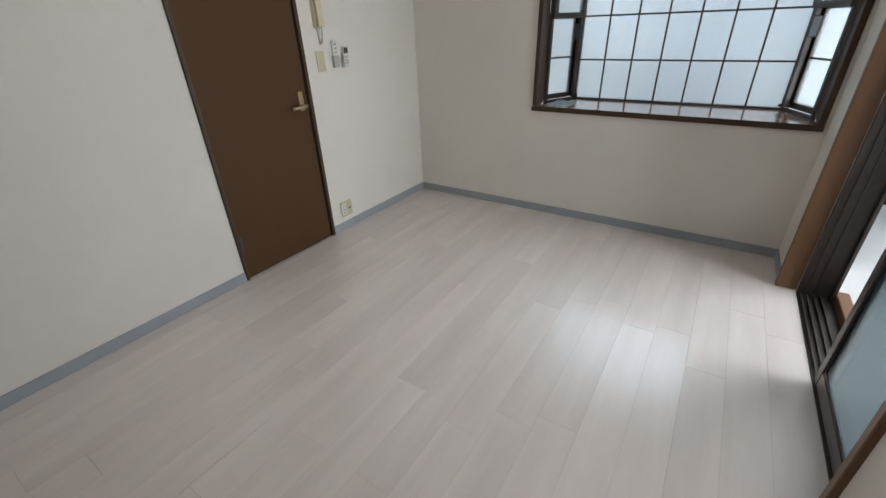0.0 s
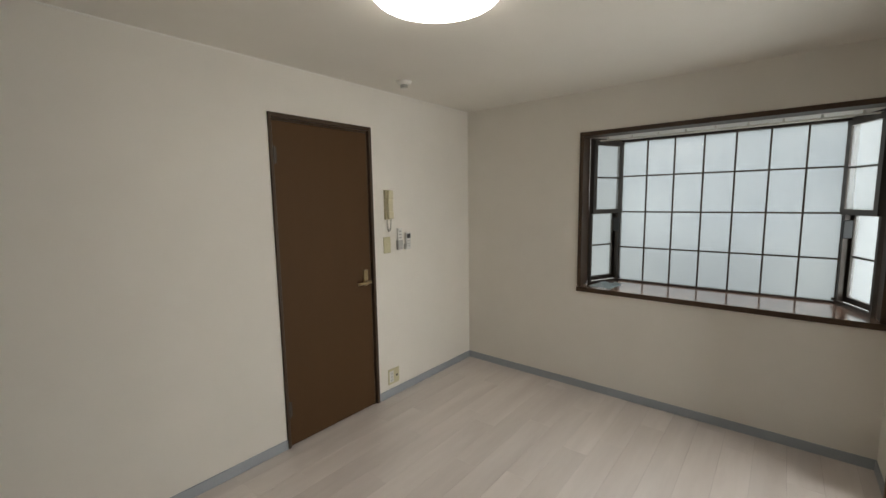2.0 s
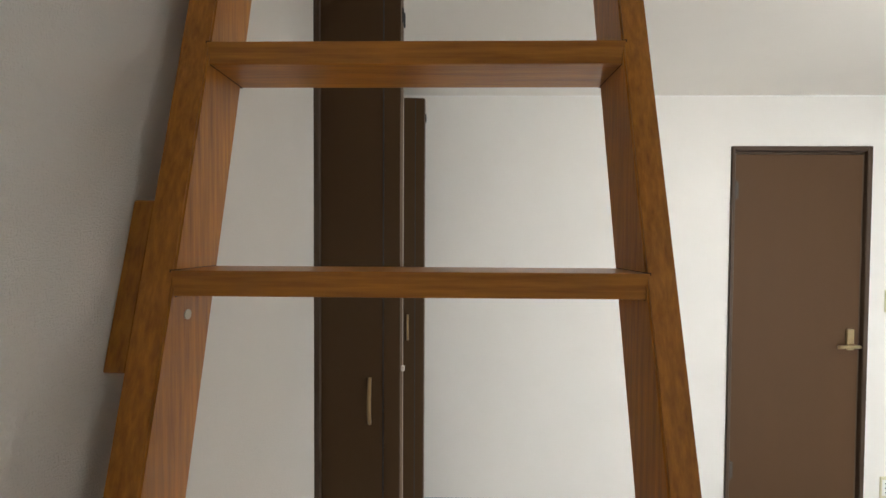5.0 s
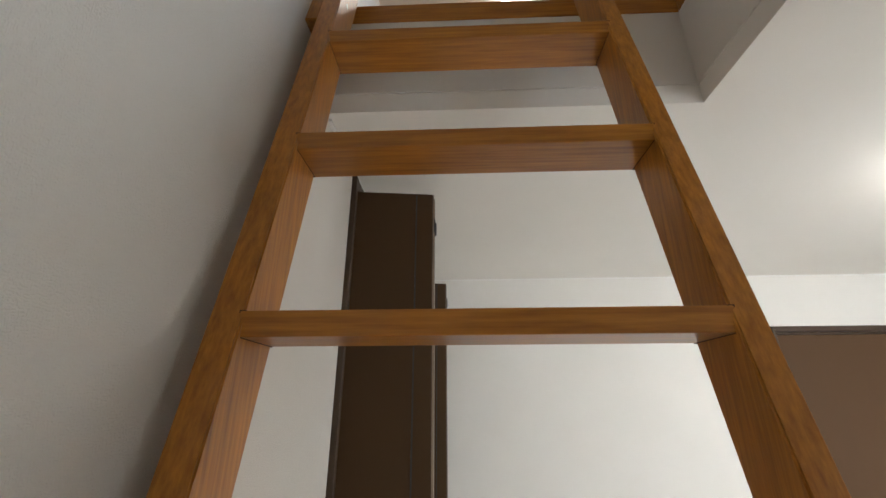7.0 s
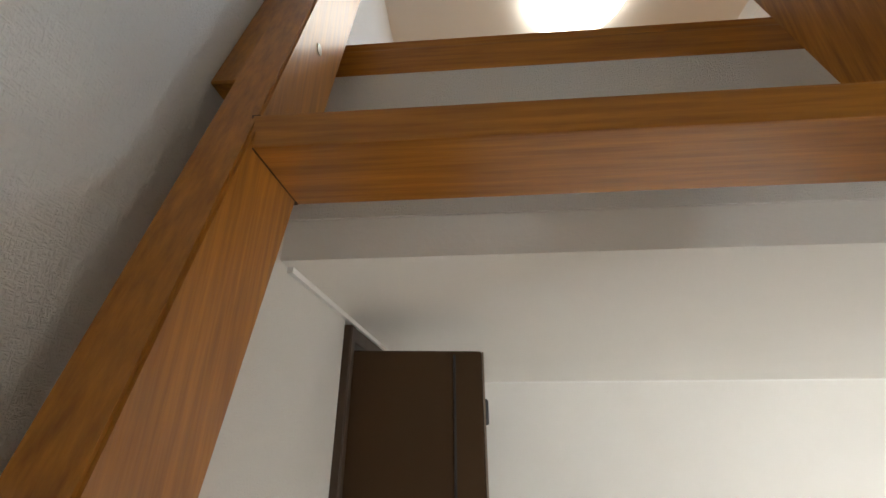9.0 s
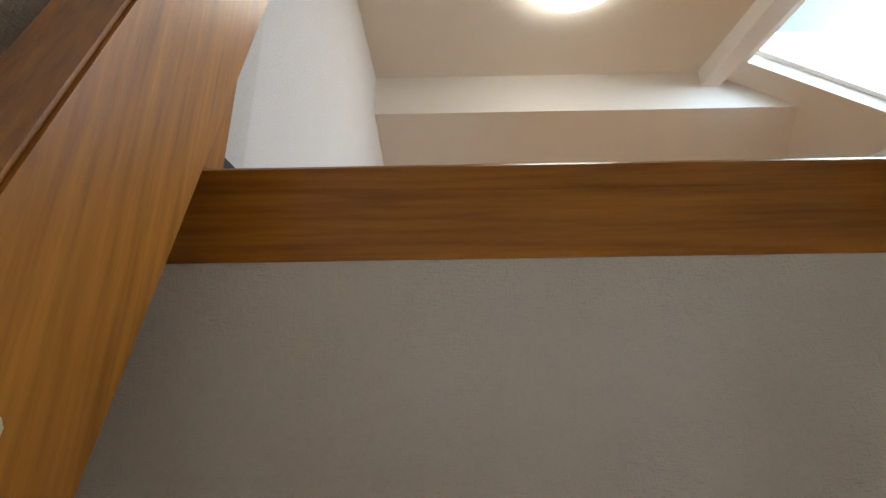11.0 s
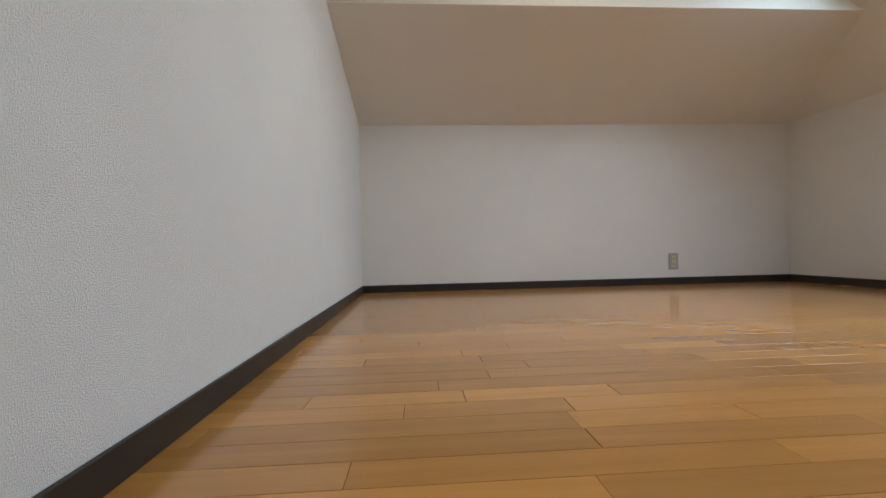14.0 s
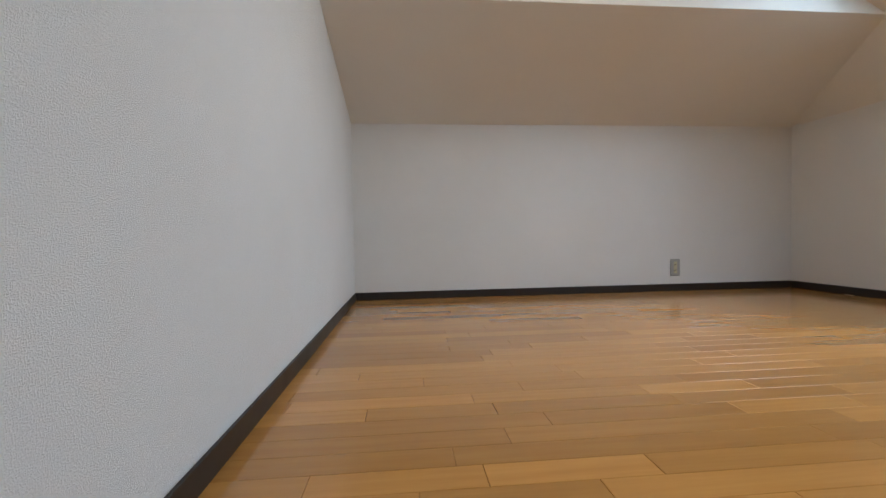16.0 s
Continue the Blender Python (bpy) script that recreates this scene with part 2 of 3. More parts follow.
# ---- plan ----
H, W, L = 2.27, -2.72, -3.765         # room height, south wall, west wall
EDGE, HX = -1.397, -2.912              # the ladder hole's north and east edges
JOG = -1.277                           # where the loft's west wall steps back
FZ = 2.611                             # loft floor
LX, LE, KN = -3.99, -0.875, 1.506     # loft west and east walls, knee wall
KZ, BY, BZ, TOP = 3.764, 0.53, 4.027, 4.295
DX0, DX1 = -1.888, -1.148              # door casing
CY0, CY1 = -1.144, -0.035              # closet opening
OX0, OX1, OZ = -1.88, -0.38, 1.955     # balcony opening
WY0, WY1, WZ0, WZ1 = -2.701, -1.042, 0.787, 1.976  # bay opening

# lower walls
bm = bmesh.new()
box(bm, L, DX0, 0, 0.12, 0, H), box(bm, DX1, 0.12, 0, 0.12, 0, H), box(bm, DX0, DX1, 0, 0.12, 2.0, H)
structure("wall_north", bm, M_WALL, "cream woven wallpaper wall with the brown door", "wall")
bm = bmesh.new()
box(bm, 0, 0.12, W, WY0, 0, H), box(bm, 0, 0.12, WY1, 0, 0, H), box(bm, 0, 0.12, WY0, WY1, 0, WZ0), box(bm, 0, 0.12, WY0, WY1, WZ1, H)
structure("wall_east", bm, M_WALL, "cream wallpaper wall around the bay window", "wall")
bm = bmesh.new()
box(bm, OX1, 0.12, W - 0.12, W, 0, H), box(bm, L - 0.12, OX0, W - 0.12, W, 0, H), box(bm, OX0, OX1, W - 0.12, W, OZ, H)
box(bm, L - 0.4, 0.12, W - 0.12, W, H, 4.6)
structure("wall_south", bm, M_WALL, "cream wallpaper wall around the balcony door", "wall")
bm = bmesh.new()
box(bm, L - 0.12, L, W, CY0, 0, H), box(bm, L - 0.12, L, CY1, 0.12, 0, H)
box(bm, L - 0.375, L, W, EDGE, H, 4.6), box(bm, L - 0.375, L, EDGE, JOG, 2.548, 4.6)
structure("wall_west", bm, M_WALL, "cream woven wallpaper wall beside the ladder", "wall")

# ceiling of the lower room, also the body of the loft
bm = bmesh.new()
box(bm, L - 0.375, 0.12, EDGE, KN + 0.1, H, 2.548)
box(bm, HX, 0.12, W, EDGE, H, 2.548)
structure("ceiling", bm, M_CEIL, "off-white papered ceiling with a ladder hole", "ceiling")
bm = bmesh.new()
box(bm, L, HX, EDGE - 0.004, EDGE - 0.0005, H + 0.05, 2.548), box(bm, HX - 0.004, HX - 0.0005, W, EDGE - 0.004, H + 0.05, 2.548)
structure("trim_fascia", bm, M_WALL, "woven wallpaper on the ladder hole's edge", "wall covering")
bm = bmesh.new()
box(bm, L, L + 0.007, EDGE + 0.02, 0, H - 0.007, H), box(bm, L + 0.007, 0, -0.006, 0, H - 0.006, H)
structure("trim_cornice", bm, M_WHITE, "thin white cornice strip under the ceiling", "cornice")

# loft shell
bm = bmesh.new()
box(bm, LX - 0.122, LX, JOG, KN + 0.1, 2.548, 4.6)
structure("wall_loft_west", bm, M_LOFTWALL, "white embossed wallpaper wall of the loft", "wall")
structure("wall_loft_north", B(LX, LE + 0.12, KN, KN + 0.1, 2.548, KZ + 0.2), M_LOFTWALL, "low white knee wall of the loft", "wall")
structure("wall_loft_east", B(LE, LE + 0.12, W, KN, 2.548, KZ + 0.2), M_LOFTWALL, "low white side wall of the loft", "wall")
bm = bmesh.new()
prism(bm, [(KN + 0.1, KZ - 0.024), (BY, BZ), (BY, 4.6), (KN + 0.1, 4.6)], "x", LX, LE + 0.12)
structure("ceiling_loft_north", bm, M_CEIL, "white sloping loft ceiling with a dropped edge", "ceiling")
structure("ceiling_loft", B(LX, -1.85, W, BY, TOP, 4.6), M_CEIL, "white flat loft ceiling", "ceiling")


def slope(x):
    return KZ + (LE - x) * 0.52


SX0, SX1, SY0, SY1 = -1.76, -0.98, -1.04, 0.369
bm = bmesh.new()
for x0, x1, y0, y1 in ((-2.0, SX0, W, BY + 0.9), (SX1, LE + 0.12, W, BY + 0.9), (SX0, SX1, W, SY0), (SX0, SX1, SY1, BY + 0.9)):
    prism(bm, [(x0, slope(x0)), (x1, slope(x1)), (x1, slope(x1) + 0.16), (x0, slope(x0) + 0.16)], "y", y0, y1)
structure("ceiling_loft_east", bm, M_CEIL, "white sloping roof ceiling with a skylight", "ceiling")
structure("beam", B(-1.95, -1.83, W, BY, TOP - 0.11, TOP + 0.05, bevel=0.004), M_WHITE, "white boxed roof beam", "beam")

skylight = thing("window_2", (SX0, SY0, slope(SX0)), "fixed skylight in the sloping loft ceiling, bright sky", "skylight", kind="structure")
bm = bmesh.new()
for x0, x1, y0, y1 in ((SX0, SX0 + 0.03, SY0, SY1), (SX1 - 0.03, SX1, SY0, SY1), (SX0 + 0.03, SX1 - 0.03, SY0, SY0 + 0.03),
                       (SX0 + 0.03, SX1 - 0.03, SY1 - 0.03, SY1)):
    prism(bm, [(x0, slope(x0) + 0.09), (x1, slope(x1) + 0.09), (x1, slope(x1) + 0.14), (x0, slope(x0) + 0.14)], "y", y0, y1)
part("window_frame", bm, M_WHITE, skylight)
bm = bmesh.new()
prism(bm, [(SX0 + 0.03, slope(SX0 + 0.03) + 0.11), (SX1 - 0.03, slope(SX1 - 0.03) + 0.11), (SX1 - 0.03, slope(SX1 - 0.03) + 0.116),
           (SX0 + 0.03, slope(SX0 + 0.03) + 0.116)], "y", SY0 + 0.03, SY1 - 0.03)
pane = part("pane", bm, M_CLEAR, skylight)
pane.visible_shadow = False
ld = bpy.data.lights.new("skylight_daylight", "AREA")
ld.shape, ld.size, ld.size_y, ld.energy, ld.color = "RECTANGLE", 1.3, 0.9, SKY_W, (0.66, 0.83, 1.0)
ld.spread = radians(176)
lamp = new("skylight_daylight", ld)
mx, my = (SX0 + SX1) / 2, (SY0 + SY1) / 2
lamp.matrix_world = look((SX1 + 0.1, my, slope(mx) + 0.32), (SX1 - 0.9, my, slope(mx) - 0.38))

# ---- balcony door ----
door2 = thing("door_2", (OX1, W - 0.06, 0), "half-open bronze aluminium sliding balcony door with frosted glass", "sliding door", kind="structure")
bm = bmesh.new()
box(bm, OX1 - 0.001, OX1 + 0.03, W - 0.075, W + 0.02, 0, OZ + 0.025, bevel=0.003)
box(bm, OX0 - 0.03, OX0 + 0.001, W - 0.075, W + 0.02, 0, OZ + 0.025, bevel=0.003)
box(bm, OX0 + 0.002, OX1 - 0.002, W - 0.075, W + 0.018, OZ - 0.002, OZ + 0.025, bevel=0.003)
part("casing", bm, M_CASING, door2, "orange-brown wooden casing")
bm = bmesh.new()
for y0, y1, e in ((-0.225, -0.076, 0.0), (-0.115, -0.109, 0.008), (-0.152, -0.146, 0.008), (-0.225, -0.212, 0.03)):
    box(bm, OX1 - 0.022 - e, OX1 + 0.03, W + y0, W + y1, 0, OZ + 0.02)
    box(bm, OX0 - 0.03, OX0 + 0.022 + e, W + y0, W + y1, 0, OZ + 0.02)
part("jamb", bm, M_BRONZE, door2)
bm = bmesh.new()
box(bm, OX0 + 0.02, OX1 - 0.02, W - 0.225, W - 0.076, OZ - 0.03, OZ + 0.02)
part("head", bm, M_BRONZE, door2)
bm = bmesh.new()
box(bm, OX0 + 0.02, OX1 - 0.02, W - 0.225, W - 0.076, -0.02, 0.004)
for y in (-0.09, -0.115, -0.145, -0.175):
    box(bm, OX0 + 0.035, OX1 - 0.037, W + y - 0.003, W + y + 0.003, 0.004, 0.016)
part("track", bm, M_BRONZE, door2)
bm = bmesh.new()
for x in (OX1 - 0.023, ):
    for z in (1.32, 1.2, 1.78):
        disc(bm, x, W - 0.095, [(0.004, z), (0.004, z + 0.006)], 8)
part("screw", bm, M_BRASS, door2)


def sash(x0, x1, y):
    s = B(x0, x0 + 0.045, y - 0.028, y, 0.017, OZ - 0.032, bevel=0.003)
    box(s, x1 - 0.045, x1, y - 0.028, y, 0.017, OZ - 0.032, bevel=0.003)
    box(s, x0 + 0.045, x1 - 0.045, y - 0.026, y - 0.002, 0.017, 0.085, bevel=0.003)
    box(s, x0 + 0.045, x1 - 0.045, y - 0.026, y - 0.002, OZ - 0.085, OZ - 0.032, bevel=0.003)
    f = part("sash", s, M_BRONZE, door2)
    g = part("pane", B(x0 + 0.045, x1 - 0.045, y - 0.017, y - 0.011, 0.085, OZ - 0.085), M_DOORGLASS, f)
    g.visible_shadow = False
    s = B(x0 + 0.045, x1 - 0.045, y - 0.009, y - 0.0065, 0.085, 0.095)
    box(s, x0 + 0.045, x0 + 0.052, y - 0.009, y - 0.0065, 0.095, OZ - 0.085)
    box(s, x1 - 0.052, x1 - 0.045, y - 0.009, y - 0.0065, 0.095, OZ - 0.085)
    part("glazing_bead", s, M_DARK, f)


sash(OX0 + 0.03, -1.15, W - 0.078)
sash(OX0 + 0.034, -1.18, W - 0.118)

# balcony outside
structure("pavement", B(-4.5, 1.5, -4.2, W - 0.226, -0.12, -0.03), M_BALCONY, "grey coated balcony floor", "balcony")
structure("trim_threshold", B(OX0, OX1, W - 0.285, W - 0.226, -0.03, 0.05, bevel=0.004), M_CASING, "brown outer threshold of the balcony door", "threshold")
structure("backdrop_south", B(-1.2, 0.4, -4.3, -4.2, -0.12, 3.0), M_OUT, "hazy bright outdoors beyond the balcony", "backdrop")

# three added screens narrow the outdoor glow and keep stray sky light out
structure("wall_balcony", B(-4.5, -1.2, -4.3, -4.2, -0.12, 3.0), M_BALCONY, "grey screen added beside the bright backdrop to limit daylight", "wall")
structure("wall_balcony_east", B(0.4, 2.0, -4.3, -4.2, -0.12, 3.0), M_WHITE, "pale screen added where the bright backdrop is cut off", "wall")
structure("wall_balcony_end", B(-2.1, -2.0, -4.2, W - 0.26, -0.03, 3.0), M_BALCONY, "grey screen added across the balcony to block daylight", "wall")

# ---- bay window ----
bay = thing("window_1", (0.2, (WY0 + WY1) / 2, WZ0), "bronze bay window with frosted glass and square lattice bars", "bay window", kind="structure")
bm = bmesh.new()
c = 0.03
box(bm, -0.014, 0.125, WY0 - 0.0, WY0 + c, WZ0 + c, WZ1 - c, bevel=0.003), box(bm, -0.014, 0.125, WY1 - c, WY1, WZ0 + c, WZ1 - c, bevel=0.003)
box(bm, -0.016, 0.125, WY0, WY1, WZ1 - c, WZ1, bevel=0.003)
part("window_frame", bm, M_TRIM, bay, "dark brown casing")
FX, FY0, FY1 = 0.42, -2.535, -1.212
bm = bmesh.new()
prism(bm, [(-0.02, WY0), (-0.02, WY1), (0.14, WY1), (0.46, WY1 - 0.13), (0.46, WY0 + 0.13), (0.14, WY0)], "z", WZ0 - 0.004, WZ0 + 0.026)
part("window_sill", bm, M_SILL, bay, "glossy reddish brown sill board")
part("sill_edge", B(-0.026, -0.0202, WY0, WY1, WZ0 - 0.006, WZ0 + 0.028, bevel=0.001), M_TRIM, bay)
bm = bmesh.new()
prism(bm, [(0.125, WY0), (0.125, WY1), (0.14, WY1), (0.46, WY1 - 0.13), (0.46, WY0 + 0.13), (0.14, WY0)], "z", 1.945, 1.99)
part("bay_ceiling", bm, M_WHITE, bay)
bm = bmesh.new()
z0, z1 = WZ0 + 0.026, 1.945
box(bm, FX, FX + 0.035, FY0 - 0.03, FY0 + 0.012, z0, z1), box(bm, FX, FX + 0.035, FY1 - 0.012, FY1 + 0.03, z0, z1)
box(bm, FX, FX + 0.035, FY0 + 0.012, FY1 - 0.012, z0, z0 + 0.012), box(bm, FX, FX + 0.035, FY0 + 0.012, FY1 - 0.012, z1 - 0.018, z1)
part("front_frame", bm, M_BRONZE, bay)
pane = part("pane", B(FX + 0.016, FX + 0.022, FY0 + 0.01, FY1 - 0.01, z0 + 0.01, z1 - 0.016), M_GLASS, bay)
pane.visible_shadow = False
for i in range(1, 7):
    y = FY0 + 0.01 + (FY1 - FY0 - 0.02) * i / 7
    part("lattice_bar", B(FX - 0.004, FX + 0.006, y - 0.0055, y + 0.0055, z0 + 0.012, z1 - 0.018), M_BRONZE, bay)
for z in (1.093, 1.378, 1.66):
    part("lattice_bar", B(FX + 0.006, FX + 0.014, FY0 + 0.012, FY1 - 0.012, z - 0.0055, z + 0.0055), M_BRONZE, bay)
for y in (FY1 - 0.02, FY0 + 0.02):
    for z in (z0 + 0.03, 1.40, z1 - 0.03):
        bm = B(FX - 0.012, FX + 0.002, y - 0.008, y + 0.008, z - 0.008, z + 0.008, bevel=0.003)
        part("stop", bm, M_DARK, bay)


def side_window(sign, y_in, y_out):
    """An angled hung window between the wall opening and the bay's front."""
    a, b = Vector((0.135, y_in, 0)), Vector((FX - 0.002, y_out, 0))
    d = b - a
    w = d.length
    m = Matrix.Translation(a) @ Matrix.Rotation(math.atan2(d.y, d.x), 4, "Z")

    def bars(off, lo, hi, f, t):
        s = B(0, f, off, off + t, lo, hi, m=m)
        box(s, w - f, w, off, off + t, lo, hi, m=m)
        box(s, f, w - f, off, off + t, lo, lo + f, m=m), box(s, f, w - f, off, off + t, hi - f, hi, m=m)
        return s
    t = 0.024
    o1, o2 = (-0.012, -0.040) if sign < 0 else (-0.012, 0.016)
    part("side_frame", bars(-0.02 if sign < 0 else -0.004, z0, z1, 0.018, t), M_BRONZE, bay)
    mid = 1.385
    for lo, hi, off in ((mid - 0.015, z1 - 0.018, o2), (z0 + 0.018, mid + 0.015, o1 - sign * 0.03)):
        sa = part("side_sash", bars(off, lo, hi, 0.034, t), M_BRONZE, bay)
        g = part("pane", B(0.034, w - 0.034, off + 0.01, off + 0.015, lo + 0.034, hi - 0.034, m=m), M_GLASS, sa)
        g.visible_shadow = False
        zz = (lo + hi) / 2
        part("lattice_bar", B(0.034, w - 0.034, off + 0.004, off + 0.02, zz - 0.005, zz + 0.005, m=m), M_BRONZE, sa)
    lk = B(w - 0.03, w - 0.012, -0.03, 0.03, mid - 0.16, mid - 0.05, bevel=0.004, m=m)
    part("window_lock", lk, M_DARK, bay)


side_window(-1, WY1 - c, FY1 + 0.01)
side_window(1, WY0 + c, FY0 - 0.01)
bm = bmesh.new()
tube(bm, [(0.17, WY0 + 0.05, 1.925), (0.17, WY1 - 0.05, 1.925)], 0.006)
for i in range(9):
    y = WY0 + 0.15 + i * 0.17
    box(bm, 0.163, 0.177, y - 0.006, y + 0.006, 1.922, 1.945)
part("curtain_rod", bm, M_WHITE, bay, "thin white curtain rod with runners")
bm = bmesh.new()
# glowing sheet added behind the bay panes to light them and the room
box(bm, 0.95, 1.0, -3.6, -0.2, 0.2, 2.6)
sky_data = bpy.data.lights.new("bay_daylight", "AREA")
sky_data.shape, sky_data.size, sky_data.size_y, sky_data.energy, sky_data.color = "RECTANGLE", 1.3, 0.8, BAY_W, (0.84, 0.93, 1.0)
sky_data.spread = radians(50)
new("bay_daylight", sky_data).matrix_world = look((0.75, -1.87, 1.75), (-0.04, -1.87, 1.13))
structure("backdrop_east", bm, M_BAYSKY, "glowing pale backdrop for the daylit neighbouring wall behind frosted glass", "backdrop")
bm = bmesh.new()
box(bm, 0.2, 0.95, -0.45, -0.4, 0.2, 2.6), box(bm, 0.2, 0.95, -3.4, -3.35, 0.2, 2.6)
structure("backdrop_sides", bm, M_SIDE, "bright haze beside the bay window", "backdrop")

film = thing("plastic_film", (0.19, -1.16, WZ0 + 0.026), "crumpled pale blue plastic film lying on the sill", "plastic film")
bm = bmesh.new()
rnd = random.Random(5)
grid = [[bm.verts.new((0.05 + 0.2 * i / 9 + rnd.uniform(-0.008, 0.008), -1.28 + 0.17 * j / 7 - 0.03 * i / 9 + rnd.uniform(-0.008, 0.008),
                       WZ0 + 0.0275 + (rnd.uniform(0.002, 0.02) if 0 < i < 9 and 0 < j < 7 else 0))) for j in range(8)] for i in range(10)]
for i in range(9):
    for j in range(7):
        bm.faces.new((grid[i][j], grid[i + 1][j], grid[i + 1][j + 1], grid[i][j + 1]))
bmesh.ops.solidify(bm, geom=bm.faces[:], thickness=0.0006)
part("sheet", bm, M_FILM, film)

# ---- curtain rails over the balcony door ----
for y, r0 in ((-2.588, -0.36), (-2.655, -0.36)):
    rail = thing("curtain_rail", (-1.1, y, 1.975), "dark bronze curtain rail above the balcony door", "curtain rail", "curtain rails")
    part("rail", B(-2.0, r0, y - 0.008, y + 0.008, 1.966, 1.984, bevel=0.003), M_BRONZE, rail)
    part("end_cap", B(r0, r0 + 0.014, y - 0.011, y + 0.011, 1.962, 1.988, bevel=0.004), M_BRONZE, rail)
    if y > -2.6:
        for x in (-0.5, -1.15, -1.85):
            part("bracket", B(x - 0.012, x + 0.012, W, y, 1.985, 1.992), M_BRONZE, rail)
    else:
        for x in (-0.5, -1.15, -1.85):
            part("bracket", B(x - 0.010, x + 0.010, y - 0.008, y + 0.008, 1.9845, 1.985), M_BRONZE, rail)

# ---- interior door ----
door1 = thing("door_1", ((DX0 + DX1) / 2, 0, 0), "closed dark brown flush door in a matching frame", "door", kind="structure")
bm = bmesh.new()
box(bm, DX0, DX0 + 0.018, -0.014, 0.1, 0, 2.0, bevel=0.003), box(bm, DX1 - 0.026, DX1, -0.014, 0.1, 0, 2.0, bevel=0.003)
box(bm, DX0 + 0.018, DX1 - 0.026, -0.012, 0.1, 1.974, 2.0, bevel=0.003)
box(bm, DX1 - 0.038, DX1 - 0.028, 0.006, 0.1, 0, 1.972), box(bm, DX0 + 0.018, DX1 - 0.038, 0.006, 0.1, 1.962, 1.972)
part("door_frame", bm, M_TRIM, door1)
leaf = part("leaf", B(DX0 + 0.021, DX1 - 0.041, 0.0, 0.036, 0.006, 1.958, bevel=0.002), M_DOOR, door1)
part("backing", B(DX0, DX1, 0.1, 0.12, 0, 2.0), M_DOOR, door1)
for z in (0.24, 1.765):
    bm = bmesh.new()
    disc(bm, DX0 + 0.024, -0.006, [(0.006, z - 0.05), (0.006, z + 0.05)], 12)
    box(bm, DX0 + 0.028, DX0 + 0.042, -0.004, 0.001, z - 0.045, z + 0.045)
    part("hinge", bm, M_BRONZE, door1)
HXD = DX1 - 0.088
bm = B(HXD - 0.019, HXD + 0.019, -0.011, 0.001, 0.905, 1.02, bevel=0.009, segs=3)
lev = part("door_handle", bm, M_BRASS, leaf, "brass lever handle on a small plate")
bm = bmesh.new()
tube(bm, [(HXD, 0, 0.935), (HXD, -0.03, 0.935), (HXD, -0.05, 0.935)], 0.009)
tube(bm, [(HXD + 0.008, -0.052, 0.935), (HXD - 0.03, -0.055, 0.935), (HXD - 0.075, -0.054, 0.934), (HXD - 0.1, -0.046, 0.932)], 0.0095)
part("lever", bm, M_BRASS, door1, smooth=True)

# ---- closet with folding doors ----
closet = thing("closet", (L, (CY0 + CY1) / 2, 0), "open wall closet with dark brown folding doors", "closet")
bm = bmesh.new()
box(bm, L - 0.1, L + 0.014, CY0, CY0 + 0.022, 0, H - 0.014, bevel=0.002), box(bm, L - 0.1, L + 0.014, CY1 - 0.022, CY1, 0, H - 0.014, bevel=0.002)
box(bm, L - 0.1, L + 0.012, CY0 + 0.022, CY1 - 0.022, H - 0.04, H - 0.014, bevel=0.002)
part("frame", bm, M_TRIM, closet)
part("top_track", B(L - 0.06, L - 0.03, CY0 + 0.022, CY1 - 0.022, H - 0.056, H - 0.04), M_BRONZE, closet)
bm = bmesh.new()
box(bm, L - 0.72, L - 0.7, CY0 - 0.02, CY1 + 0.02, 0, H), box(bm, L - 0.7, L - 0.122, CY0 - 0.02, CY0 - 0.002, 0, H)
box(bm, L - 0.7, L - 0.122, CY1 + 0.002, CY1 + 0.02, 0, H), box(bm, L - 0.7, L - 0.122, CY0 - 0.002, CY1 + 0.002, H - 0.02, H)
part("interior", bm, M_WHITE, closet)
part("floor_board", B(L - 0.7, L - 0.1, CY0, CY1, -0.03, 0.012), M_FLOOR, closet)


def fold_leaf(p, q, handle=0.0, side=-1):
    """One leaf between two plan points, its room face turned to the given side."""
    p, q = Vector((*p, 0)), Vector((*q, 0))
    d = q - p
    w = d.length
    m = Matrix.Translation(p) @ Matrix.Rotation(math.atan2(d.y, d.x), 4, "Z")
    s = B(0, w, -0.011, 0.011, 0.02, 2.217, bevel=0.003, m=m)
    lf = part("folding_leaf", s, M_CLOSET, closet)
    # thin pale strip painted as the lit leaf edge
    s = B(w, w + 0.003, -0.010, 0.010, 0.022, 2.215, m=m)
    part("edge_band", s, M_EDGE, lf)
    s = B(w * 0.78, w * 0.78 + 0.004, side * 0.0125, side * 0.0105, 0.03, 2.21, m=m)
    part("groove", s, M_DARK, lf)
    if handle:
        hb = bmesh.new()
        x = w * handle
        pts = [(x, side * (0.010 + 0.028 * math.sin(math.pi * k / 8)), 0.97 + 0.13 * k / 8) for k in range(9)]
        tube(hb, [m @ Vector(v) for v in pts], 0.0055)
        part("handle", hb, M_HANDLE, lf, "curved bronze pull", smooth=True)
    s = B(w - 0.002, w + 0.008, -0.006, 0.006, 2.10, 2.14, bevel=0.002, m=m)
    part("hinge", s, M_DARK, lf)


fold_leaf((-3.760, -1.110), (-3.538, -1.082), 0.62)
fold_leaf((-3.752, -1.052), (-3.536, -1.056), 0.0, 1)
fold_leaf((-3.752, -0.130), (-3.532, -0.112), 0.62)
fold_leaf((-3.760, -0.070), (-3.532, -0.086), 0.0, 1)
bm = B(-3.536, -3.526, -1.075, -1.065, 1.11, 1.126, bevel=0.002)
